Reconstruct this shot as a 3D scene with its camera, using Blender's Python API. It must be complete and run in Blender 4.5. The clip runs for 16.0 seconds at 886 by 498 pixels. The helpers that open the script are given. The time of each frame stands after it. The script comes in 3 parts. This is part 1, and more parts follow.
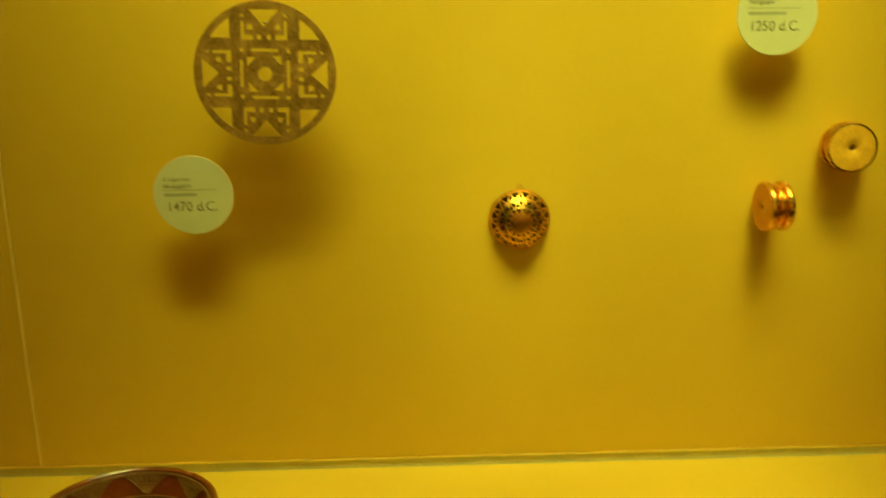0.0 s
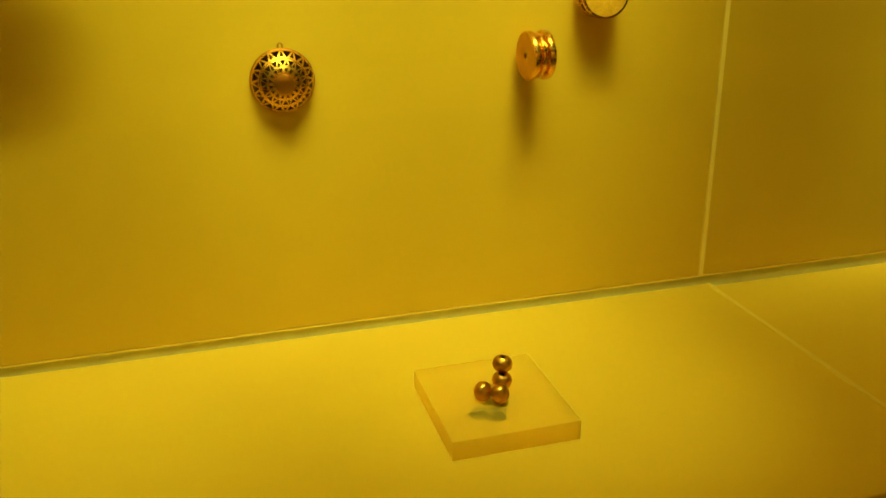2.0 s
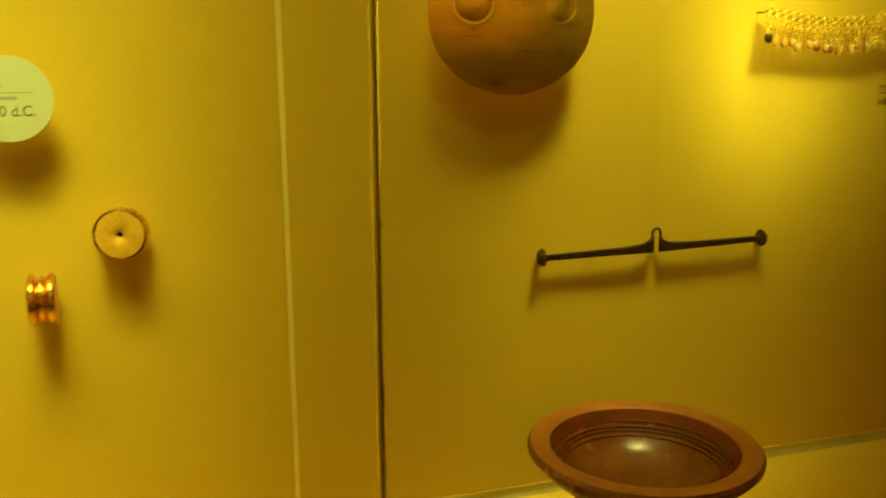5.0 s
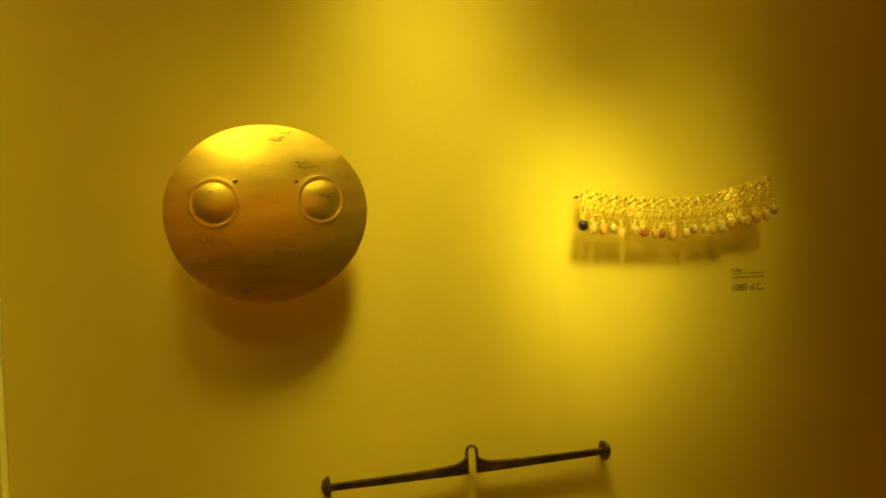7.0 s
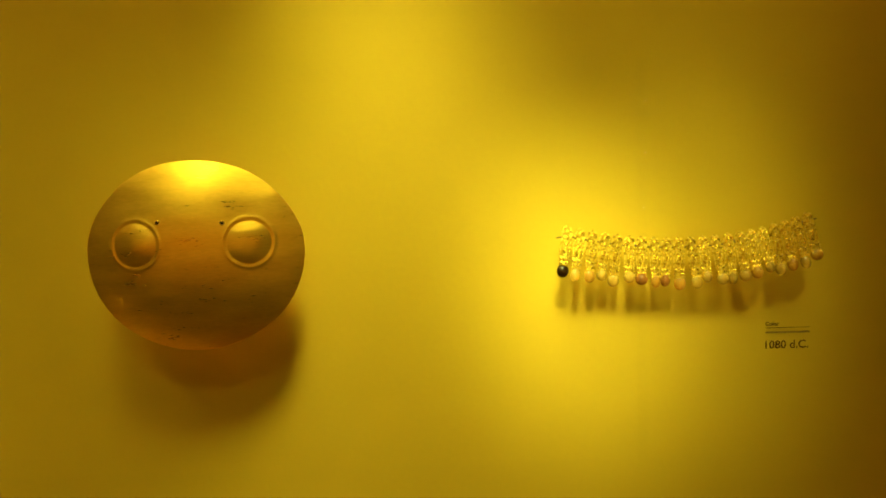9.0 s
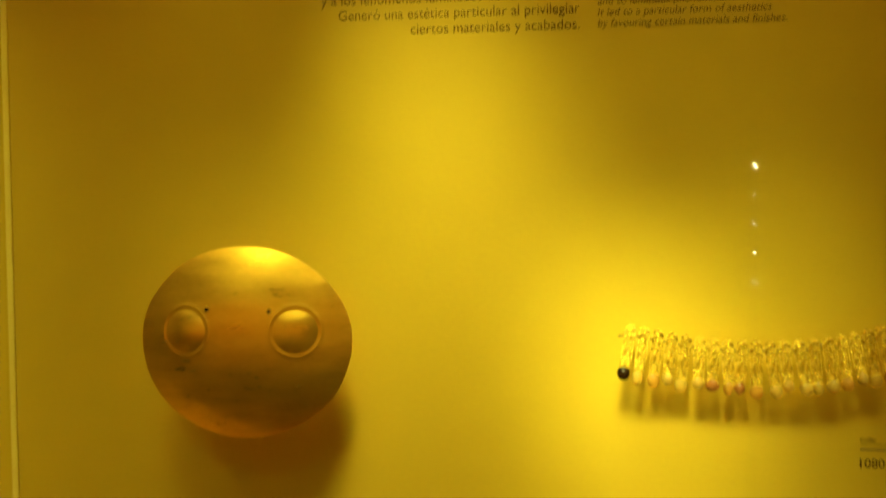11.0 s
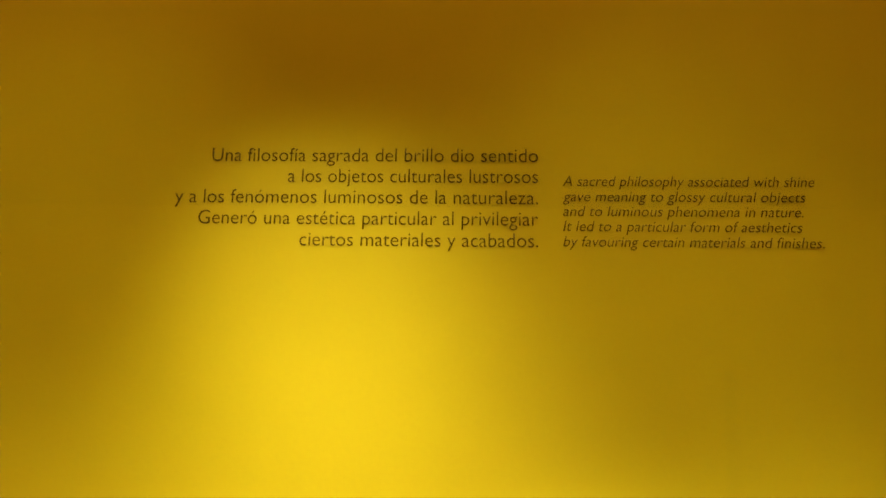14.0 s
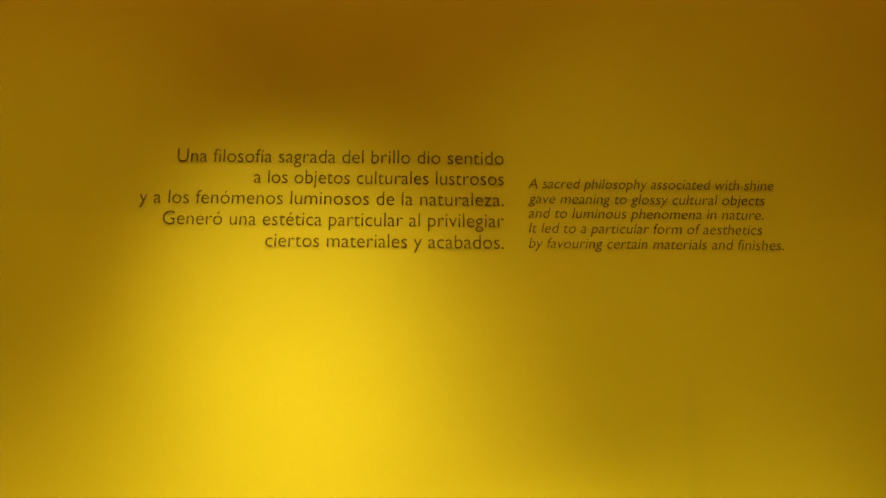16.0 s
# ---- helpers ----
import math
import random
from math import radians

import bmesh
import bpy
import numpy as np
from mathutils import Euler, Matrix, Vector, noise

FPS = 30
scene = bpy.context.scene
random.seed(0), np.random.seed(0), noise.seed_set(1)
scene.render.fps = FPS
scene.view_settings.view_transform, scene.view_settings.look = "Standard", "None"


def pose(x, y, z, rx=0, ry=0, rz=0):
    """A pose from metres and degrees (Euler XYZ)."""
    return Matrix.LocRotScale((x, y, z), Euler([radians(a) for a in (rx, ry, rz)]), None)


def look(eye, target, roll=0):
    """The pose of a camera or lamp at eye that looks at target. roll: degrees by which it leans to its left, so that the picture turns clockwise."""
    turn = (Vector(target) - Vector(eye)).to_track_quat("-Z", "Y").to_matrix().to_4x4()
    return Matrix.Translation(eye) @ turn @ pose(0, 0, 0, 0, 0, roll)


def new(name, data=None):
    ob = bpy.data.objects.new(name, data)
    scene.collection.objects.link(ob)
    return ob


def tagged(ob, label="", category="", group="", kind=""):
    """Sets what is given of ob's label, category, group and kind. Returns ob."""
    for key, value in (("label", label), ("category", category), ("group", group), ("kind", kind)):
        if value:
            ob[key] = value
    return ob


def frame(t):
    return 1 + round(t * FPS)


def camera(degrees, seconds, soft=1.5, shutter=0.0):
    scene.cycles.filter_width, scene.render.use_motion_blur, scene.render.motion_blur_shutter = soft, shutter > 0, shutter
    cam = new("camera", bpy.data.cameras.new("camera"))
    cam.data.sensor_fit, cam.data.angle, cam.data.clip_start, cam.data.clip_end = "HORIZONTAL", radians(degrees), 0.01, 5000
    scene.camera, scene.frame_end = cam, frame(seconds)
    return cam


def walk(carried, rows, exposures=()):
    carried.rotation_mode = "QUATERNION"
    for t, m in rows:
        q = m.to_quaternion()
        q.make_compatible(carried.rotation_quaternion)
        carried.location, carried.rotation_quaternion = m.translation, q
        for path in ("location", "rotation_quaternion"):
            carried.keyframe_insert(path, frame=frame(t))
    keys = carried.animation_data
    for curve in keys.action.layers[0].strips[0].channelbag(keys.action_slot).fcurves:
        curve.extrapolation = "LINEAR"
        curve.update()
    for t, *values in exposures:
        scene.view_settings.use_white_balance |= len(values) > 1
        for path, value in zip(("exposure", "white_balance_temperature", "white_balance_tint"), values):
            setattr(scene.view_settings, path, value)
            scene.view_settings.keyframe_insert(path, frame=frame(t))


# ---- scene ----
cam = camera(53.0, 16.0, soft=1.6, shutter=0.4)
PATH = [
    (0, (0.076, -1.077, 1.42), (0.14, 0.856, 0.908), -0.6),
    (0.5, (0.086, -1.058, 1.402), (0.325, 0.828, 0.78), -0.3),
    (1, (0.101, -1.053, 1.377), (0.47, 0.792, 0.698), -0.1),
    (1.5, (0.105, -1.054, 1.368), (0.559, 0.757, 0.65), -0.4),
    (2, (0.1, -1.06, 1.361), (0.611, 0.735, 0.642), -0.6),
    (2.5, (0.134, -1.076, 1.373), (0.6, 0.732, 0.658), -1.2),
    (3, (0.203, -1.091, 1.406), (0.655, 0.759, 0.794), -0.8),
    (3.5, (0.285, -1.097, 1.423), (0.728, 0.788, 0.923), -1.3),
    (4, (0.357, -1.103, 1.426), (0.897, 0.77, 0.974), -1.4),
    (4.2, (0.435, -1.109, 1.461), (0.973, 0.751, 0.958), -0.3),
    (6.3, (0.821, -1.069, 1.441), (1.472, 0.816, 1.293), -2.2),
    (6.5, (0.861, -1.051, 1.46), (1.502, 0.84, 1.341), -2.3),
    (7, (0.994, -1.041, 1.494), (1.547, 0.88, 1.433), -2.1),
    (7.5, (1.105, -1.033, 1.543), (1.555, 0.914, 1.462), -1.3),
    (8, (1.191, -0.992, 1.575), (1.447, 0.987, 1.43), -1.7),
    (8.2, (1.221, -0.963, 1.573), (1.431, 1.021, 1.428), -1.7),
    (10.3, (1.389, -0.981, 1.607), (1.21, 1.002, 1.419), -0.8),
    (10.5, (1.399, -0.976, 1.606), (1.177, 1.007, 1.472), -0.7),
    (11, (1.399, -0.918, 1.64), (1.144, 1.064, 1.562), -0.4),
    (11.1, (1.386, -0.899, 1.649), (1.18, 1.09, 1.645), -0.2),
    (11.5, (1.359, -0.814, 1.666), (1.191, 1.164, 1.916), 0.3),
    (12, (1.353, -0.728, 1.685), (1.357, 1.237, 2.053), 0.2),
    (12.5, (1.378, -0.668, 1.696), (1.37, 1.281, 2.144), 0.7),
    (13, (1.383, -0.635, 1.696), (1.325, 1.315, 2.137), 0.7),
    (13.5, (1.383, -0.628, 1.695), (1.288, 1.326, 2.113), 1.0),
    (14, (1.385, -0.626, 1.688), (1.287, 1.325, 2.116), 1.1),
    (14.5, (1.382, -0.629, 1.696), (1.357, 1.331, 2.096), 0.8),
    (15, (1.381, -0.628, 1.682), (1.376, 1.322, 2.128), 0.7),
    (15.5, (1.383, -0.633, 1.691), (1.37, 1.322, 2.113), 0.6),
    (16, (1.384, -0.627, 1.68), (1.365, 1.32, 2.135), 0.7),
]
EXPOSURE = 0.0
walk(cam, [(t, look(eye, target, roll)) for t, eye, target, roll in PATH], exposures=[(0.0, EXPOSURE - 0.08, 6500, 11), (4.0, EXPOSURE - 0.02, 6500, 10), (7.0, EXPOSURE - 0.06, 6500, 15), (8.0, EXPOSURE - 0.08, 6500, 16),
            (11.5, EXPOSURE - 0.10, 6500, 16), (13.0, EXPOSURE + 0.16, 6500, 10), (16.0, EXPOSURE + 0.16, 6500, 10)])

# ---- light ----
world = bpy.data.worlds.new("world")
scene.world = world
world.use_nodes = True
world.node_tree.nodes["Background"].inputs[0].default_value = (0.02, 0.018, 0.014, 1)
world.node_tree.nodes["Background"].inputs[1].default_value = 0.05

LAMP = (0.97, 1.0, 0.23)
FILL = (1.0, 0.66, 0.08)
SPOTS = [  # place, target, watts, cone degrees, blend, radius
    ((-0.16, -0.38, 2.26), (-0.10, 0.0, 1.34), 14, 46, 1.0, 0.26),
    ((0.14, -0.40, 2.26), (0.16, 0.0, 1.38), 14, 34, 1.0, 0.26),
    ((0.38, -0.42, 2.26), (0.36, 0.0, 1.38), 26, 34, 1.0, 0.28),
    ((0.62, -0.44, 2.26), (0.56, 0.0, 1.38), 32, 32, 1.0, 0.30),
    ((0.20, -0.47, 2.00), (0.207, 0.0, 1.14), 17, 17, 1.0, 0.10),
    ((0.50, -0.47, 2.00), (0.54, 0.0, 1.20), 17, 24, 1.0, 0.14),
    ((0.54, -0.36, 2.26), (0.49, -0.23, 0.83), 22, 24, 1.0, 0.04),
    ((-0.18, -0.40, 2.26), (-0.20, -0.26, 0.90), 13, 30, 1.0, 0.06),
    ((1.07, -0.28, 2.26), (1.08, 0.0, 1.34), 38, 26, 1.0, 0.22),
    ((0.97, -0.47, 2.02), (1.065, 0.0, 1.54), 9, 20, 1.0, 0.10),
    ((1.27, -0.34, 2.26), (1.285, 0.0, 1.44), 46, 35, 1.0, 0.09),
    ((1.42, -0.48, 1.98), (1.480, 0.0, 1.465), 46, 19, 1.0, 0.09),
    ((1.57, -0.24, 2.26), (1.58, 0.0, 1.36), 24, 20, 1.0, 0.24),
    ((1.64, -0.48, 1.98), (1.60, 0.0, 1.45), 26, 22, 1.0, 0.12),
    ((1.80, -0.40, 2.26), (1.68, 0.0, 1.36), 16, 18, 1.0, 0.24),
    # added fill for the wall below the English text
    ((1.50, -0.40, 2.26), (1.50, 0.0, 1.56), 21, 29, 1.0, 0.20),
    ((1.22, -0.40, 2.26), (1.20, -0.2, 0.95), 7, 32, 1.0, 0.05),
    ((1.175, -0.47, 1.99), (1.262, 0.0, 1.80), 2.0, 30, 1.0, 0.025),
]
for place, target, watts, cone, blend, radius in SPOTS:
    lamp = bpy.data.lights.new("spot_lamp", "SPOT")
    lamp.energy, lamp.color = watts, LAMP
    lamp.spot_size, lamp.spot_blend, lamp.shadow_soft_size = radians(cone), blend, radius
    new("spot_lamp", lamp).matrix_world = look(place, target)
# added soft fill along the first panel, in place of many overlapping lamps
lamp = bpy.data.lights.new("soft_fill_lamp", "AREA")
lamp.shape, lamp.size, lamp.size_y, lamp.energy, lamp.color, lamp.spread = "RECTANGLE", 0.95, 0.08, 2.6, LAMP, radians(66)
new("soft_fill_lamp", lamp).matrix_world = look((0.17, -0.44, 2.30), (0.17, 0.0, 1.40))
# added soft fill under the whole length of the case ceiling
lamp = bpy.data.lights.new("ceiling_fill_lamp", "AREA")
lamp.shape, lamp.size, lamp.size_y, lamp.energy, lamp.color = "RECTANGLE", 3.0, 0.26, 3.5, FILL
new("ceiling_fill_lamp", lamp).matrix_world = look((0.55, -0.24, 2.385), (0.55, -0.20, 0.8))
# added fill in an unseen showcase across the gallery, which the gold reflects
lamp = bpy.data.lights.new("far_fill_lamp", "AREA")
lamp.shape, lamp.size, lamp.size_y, lamp.energy, lamp.color = "RECTANGLE", 4.6, 0.3, 22, FILL
new("far_fill_lamp", lamp).matrix_world = look((0.7, -2.55, 2.36), (0.7, -2.85, 1.2))
for x, watts in ((0.90, 0.06), (1.05, 0.14), (1.19, 0.10), (1.355, 0.16), (1.49, 0.13), (1.64, 0.16), (1.79, 0.10)):
    lamp = bpy.data.lights.new("trough_lamp", "POINT")
    lamp.energy, lamp.color, lamp.shadow_soft_size = watts, (1.0, 0.86, 0.42), 0.012
    new("trough_lamp", lamp).location = (x, 0.150, 2.185)


# ---- materials ----
def material(name, colour, rough=0.5, metal=0.0, spec=0.5, vary=0.12, scale=30.0, bump=0.0, bump_scale=200.0, rough_vary=0.0,
             stretch=(1, 1, 1), second=None, transmission=0.0, ior=1.45, coat=0.0, random_tint=0.0):
    m = bpy.data.materials.new(name)
    m.use_nodes = True
    nt = m.node_tree
    b = nt.nodes["Principled BSDF"]
    b.inputs["Roughness"].default_value, b.inputs["Metallic"].default_value = rough, metal
    b.inputs["Specular IOR Level"].default_value = spec
    b.inputs["Transmission Weight"].default_value, b.inputs["IOR"].default_value = transmission, ior
    b.inputs["Coat Weight"].default_value = coat
    tc = nt.nodes.new("ShaderNodeTexCoord")
    mp = nt.nodes.new("ShaderNodeMapping")
    mp.inputs["Scale"].default_value = stretch
    nt.links.new(tc.outputs["Object"], mp.inputs["Vector"])
    big, fine = nt.nodes.new("ShaderNodeTexNoise"), nt.nodes.new("ShaderNodeTexNoise")
    big.inputs["Scale"].default_value, big.inputs["Detail"].default_value = scale, 5
    fine.inputs["Scale"].default_value, fine.inputs["Detail"].default_value = scale * 7, 4
    for n in (big, fine):
        nt.links.new(mp.outputs[0], n.inputs["Vector"])
    mix = nt.nodes.new("ShaderNodeMath")
    mix.operation = "MULTIPLY_ADD"
    mix.inputs[1].default_value = 0.4
    nt.links.new(fine.outputs["Fac"], mix.inputs[0])
    scaled = nt.nodes.new("ShaderNodeMath")
    scaled.operation = "MULTIPLY"
    scaled.inputs[1].default_value = 0.6
    nt.links.new(big.outputs["Fac"], scaled.inputs[0])
    nt.links.new(scaled.outputs[0], mix.inputs[2])
    ramp = nt.nodes.new("ShaderNodeValToRGB")
    lo = second or tuple(c * (1 - vary) for c in colour)
    hi = colour if second else tuple(min(1, c * (1 + vary)) for c in colour)
    ramp.color_ramp.elements[0].position, ramp.color_ramp.elements[1].position = 0.36, 0.64
    ramp.color_ramp.elements[0].color, ramp.color_ramp.elements[1].color = (*lo, 1), (*hi, 1)
    nt.links.new(mix.outputs[0], ramp.inputs[0])
    out = ramp.outputs[0]
    if random_tint:
        info, hsv = nt.nodes.new("ShaderNodeObjectInfo"), nt.nodes.new("ShaderNodeHueSaturation")
        rng = nt.nodes.new("ShaderNodeMapRange")
        rng.inputs["To Min"].default_value, rng.inputs["To Max"].default_value = 1 - random_tint, 1 + random_tint
        nt.links.new(info.outputs["Random"], rng.inputs["Value"])
        nt.links.new(rng.outputs[0], hsv.inputs["Value"])
        nt.links.new(out, hsv.inputs["Color"])
        out = hsv.outputs[0]
    nt.links.new(out, b.inputs["Base Color"])
    if rough_vary:
        rr = nt.nodes.new("ShaderNodeMapRange")
        rr.inputs["From Min"].default_value, rr.inputs["From Max"].default_value = 0.3, 0.7
        rr.inputs["To Min"].default_value, rr.inputs["To Max"].default_value = rough - rough_vary, rough + rough_vary
        nt.links.new(mix.outputs[0], rr.inputs["Value"])
        nt.links.new(rr.outputs[0], b.inputs["Roughness"])
    if bump:
        bn, bp = nt.nodes.new("ShaderNodeTexNoise"), nt.nodes.new("ShaderNodeBump")
        bn.inputs["Scale"].default_value, bn.inputs["Detail"].default_value = bump_scale, 6
        bp.inputs["Strength"].default_value, bp.inputs["Distance"].default_value = bump, 0.001
        nt.links.new(mp.outputs[0], bn.inputs["Vector"])
        nt.links.new(bn.outputs["Fac"], bp.inputs["Height"])
        nt.links.new(bp.outputs[0], b.inputs["Normal"])
    return m


WALL = material("ochre_wall_lacquer", (0.73, 0.482, 0.036), rough=0.62, spec=0.25, vary=0.025, scale=3, bump=0.03, bump_scale=500)
FLOOR = material("ochre_floor_lacquer", (0.74, 0.50, 0.05), rough=0.45, spec=0.35, vary=0.03, scale=4, bump=0.03, bump_scale=400)
CREAM = material("cream_trough_paint", (0.80, 0.74, 0.52), rough=0.8, vary=0.05, scale=6)
STRIP = material("green_grey_channel", (0.66, 0.64, 0.34), rough=0.45, metal=0.0, vary=0.06, scale=20)
EDGE = material("polished_panel_edge", (1.0, 0.78, 0.17), rough=0.3, vary=0.05, scale=30)
EDGE_FLOOR = material("floor_panel_edge", (0.80, 0.60, 0.10), rough=0.35, vary=0.03, scale=20)
DARK = material("dark_room_paint", (0.03, 0.028, 0.025), rough=0.9, vary=0.2, scale=3)
PLINTH = material("dark_plinth_paint", (0.05, 0.045, 0.04), rough=0.7, vary=0.2, scale=5)
CARPET = material("dark_floor_stone", (0.05, 0.045, 0.04), rough=0.7, vary=0.3, scale=8)
SEALANT = material("dark_olive_sealant", (0.24, 0.14, 0.015), rough=0.5, vary=0.2, scale=40)
PAPER = material("cream_label_card", (0.66, 0.67, 0.42), rough=0.75, spec=0.2, vary=0.03, scale=40)
INK = material("dark_grey_label_ink", (0.25, 0.26, 0.15), rough=0.6, vary=0.2, scale=200)
VINYL = material("dark_brown_vinyl_letters", (0.12, 0.065, 0.012), rough=0.23, spec=0.8, vary=0.1, scale=100)
GOLD = material("polished_gold", (0.84, 0.48, 0.085), rough=0.25, metal=1.0, vary=0.10, scale=60, bump=0.12, bump_scale=260, rough_vary=0.08)
GOLD_SOFT = material("satin_gold", (0.62, 0.31, 0.055), rough=0.36, metal=1.0, vary=0.12, scale=70, bump=0.10, bump_scale=300, rough_vary=0.08)
GOLD_FACE = material("hammered_gold_sheet", (0.95, 0.50, 0.040), rough=0.36, metal=0.3, vary=0.22, scale=55, bump=0.4, bump_scale=140, rough_vary=0.1)
NECK_GOLD = material("bright_cast_gold", (1.0, 0.64, 0.07), rough=0.27, metal=0.8, vary=0.15, scale=300, bump=0.9, bump_scale=520, rough_vary=0.12)
WARM_GOLD = material("warm_rough_gold", (0.80, 0.45, 0.075), rough=0.30, metal=1.0, vary=0.2, scale=160, bump=0.25, bump_scale=420, rough_vary=0.1)
SHEET = material("scratched_gold_sheet", (1.0, 0.57, 0.06), rough=0.35, metal=0.88, vary=0.0, scale=55, second=(0.86, 0.45, 0.042),
                 bump=0.09, bump_scale=240, rough_vary=0.12, stretch=(0.35, 0.4, 1.5))
TUMBAGA = material("dull_brown_gilded_copper", (0.40, 0.23, 0.05), rough=0.5, metal=0.5, vary=0.35, scale=40, bump=0.2, bump_scale=180, rough_vary=0.1)
BRONZE = material("dark_patinated_metal", (0.10, 0.05, 0.02), rough=0.42, metal=0.8, vary=0.5, scale=50, bump=0.2, bump_scale=200, rough_vary=0.1)
# shade inside holes, put into the colour of plugs and discs
DARKHOLE = material("painted_hole_shade", (0.03, 0.018, 0.006), rough=0.8, vary=0.3, scale=60)
INNER = material("brown_gilded_inside", (0.10, 0.05, 0.012), rough=0.6, metal=0.6, vary=0.4, scale=90)
CLAY = material("burnished_orange_brown_clay", (0.27, 0.076, 0.010), rough=0.24, spec=0.6, vary=0.0, second=(0.17, 0.045, 0.007), scale=14, bump=0.12, bump_scale=150, rough_vary=0.08)
RIM_CLAY = material("worn_orange_clay", (0.46, 0.16, 0.028), rough=0.38, vary=0.0, second=(0.34, 0.11, 0.02), scale=40, bump=0.15, bump_scale=150)
CLAY_DARK = material("dark_red_brown_slip", (0.19, 0.036, 0.008), rough=0.34, vary=0.3, scale=30, bump=0.1, bump_scale=160)
CLAY_CREAM = material("cream_slip", (0.30, 0.145, 0.035), rough=0.45, vary=0.3, scale=120)
ACRYLIC = material("frosted_acrylic", (0.93, 0.78, 0.16), rough=0.30, spec=0.2, vary=0.02, scale=20, transmission=0.78, ior=1.08)
STONE_MATS = [material("pale_carnelian", (0.95, 0.62, 0.11), rough=0.18, vary=0.12, scale=160, transmission=0.6),
              material("orange_carnelian", (0.88, 0.46, 0.06), rough=0.18, vary=0.2, scale=160, transmission=0.55),
              material("brown_carnelian", (0.50, 0.19, 0.04), rough=0.18, vary=0.25, scale=160, transmission=0.45),
              material("black_stone", (0.018, 0.006, 0.003), rough=0.2, vary=0.2, scale=120)]
GLASS = bpy.data.materials.new("clear_case_glass")
GLASS.use_nodes = True
gb = GLASS.node_tree.nodes["Principled BSDF"]
gb.inputs["Base Color"].default_value = (0.97, 1.0, 0.97, 1)
gb.inputs["Roughness"].default_value, gb.inputs["Transmission Weight"].default_value, gb.inputs["IOR"].default_value = 0.0, 1.0, 1.0
gb.inputs["IOR"].default_value = 1.25
GLASS_EDGE = material("green_glass_edge", (0.60, 0.42, 0.05), rough=0.25, vary=0.1, scale=30)


# ---- helpers ----
def smooth(me, angle=40):
    for p in me.polygons:
        p.use_smooth = True
    me.set_sharp_from_angle(angle=radians(angle))


def mesh_of(name, bm, mat, flat=False):
    bmesh.ops.recalc_face_normals(bm, faces=bm.faces)
    me = bpy.data.meshes.new(name)
    bm.to_mesh(me)
    bm.free()
    me.materials.append(mat)
    if not flat:
        smooth(me)
    return me


def part(name, bm, mat, parent, label="", flat=False):
    ob = new(name, mesh_of(name, bm, mat, flat))
    ob.parent = parent
    if label:
        ob["label"] = label
    return ob


def thing(name, m, label, category, group=""):
    ob = new(name)
    ob.empty_display_size = 0.02
    ob.matrix_world = m
    return tagged(ob, label, category, group)


def setting(name, bm, mat, label, category="", flat=True):
    return tagged(new(name, mesh_of(name, bm, mat, flat)), label, category, "", "structure")


def box(x0, x1, y0, y1, z0, z1, bevel=0.0, bm=None):
    bm = bm or bmesh.new()
    vs = [bm.verts.new((x, y, z)) for x in (x0, x1) for y in (y0, y1) for z in (z0, z1)]
    fs = [bm.faces.new([vs[i] for i in f]) for f in ((0, 1, 3, 2), (4, 6, 7, 5), (0, 4, 5, 1), (2, 3, 7, 6), (0, 2, 6, 4), (1, 5, 7, 3))]
    if bevel:
        es = list({e for f in fs for e in f.edges})
        bmesh.ops.bevel(bm, geom=es, offset=bevel, segments=2, affect="EDGES", profile=0.5)
    return bm


def lathe(profile, n=64, bm=None, axis="Z", wobble=0.0):
    """Turned form from (radius, height) pairs; a radius of 0 closes it."""
    bm = bm or bmesh.new()
    rings = []
    for k, (r, h) in enumerate(profile):
        if r <= 1e-6:
            rings.append([bm.verts.new((0, 0, h))])
        else:
            ring = []
            for i in range(n):
                a = 2 * math.pi * i / n
                rr = r * (1 + wobble * math.sin(2 * a + 0.6) + 0.5 * wobble * math.sin(3 * a + k * 0.05))
                ring.append(bm.verts.new((rr * math.cos(a), rr * math.sin(a), h)))
            rings.append(ring)
    for a, b in zip(rings, rings[1:]):
        if len(a) == 1 and len(b) == 1:
            continue
        for i in range(n):
            j = (i + 1) % n
            if len(a) == 1:
                bm.faces.new((a[0], b[j], b[i]))
            elif len(b) == 1:
                bm.faces.new((a[i], a[j], b[0]))
            else:
                bm.faces.new((a[i], a[j], b[j], b[i]))
    return bm


def tube(points, radius, n=10, bm=None, caps=True):
    bm = bm or bmesh.new()
    pts = [Vector(p) for p in points]
    rings = []
    for i, p in enumerate(pts):
        d = (pts[min(i + 1, len(pts) - 1)] - pts[max(i - 1, 0)]).normalized()
        u = d.orthogonal().normalized() if i == 0 else (rings_u - d * rings_u.dot(d)).normalized()
        rings_u = u
        v = d.cross(u)
        rings.append([bm.verts.new(p + radius * (u * math.cos(2 * math.pi * k / n) + v * math.sin(2 * math.pi * k / n))) for k in range(n)])
    for a, b in zip(rings, rings[1:]):
        for i in range(n):
            bm.faces.new((a[i], a[(i + 1) % n], b[(i + 1) % n], b[i]))
    if caps:
        bm.faces.new(rings[0][::-1])
        bm.faces.new(rings[-1])
    return bm


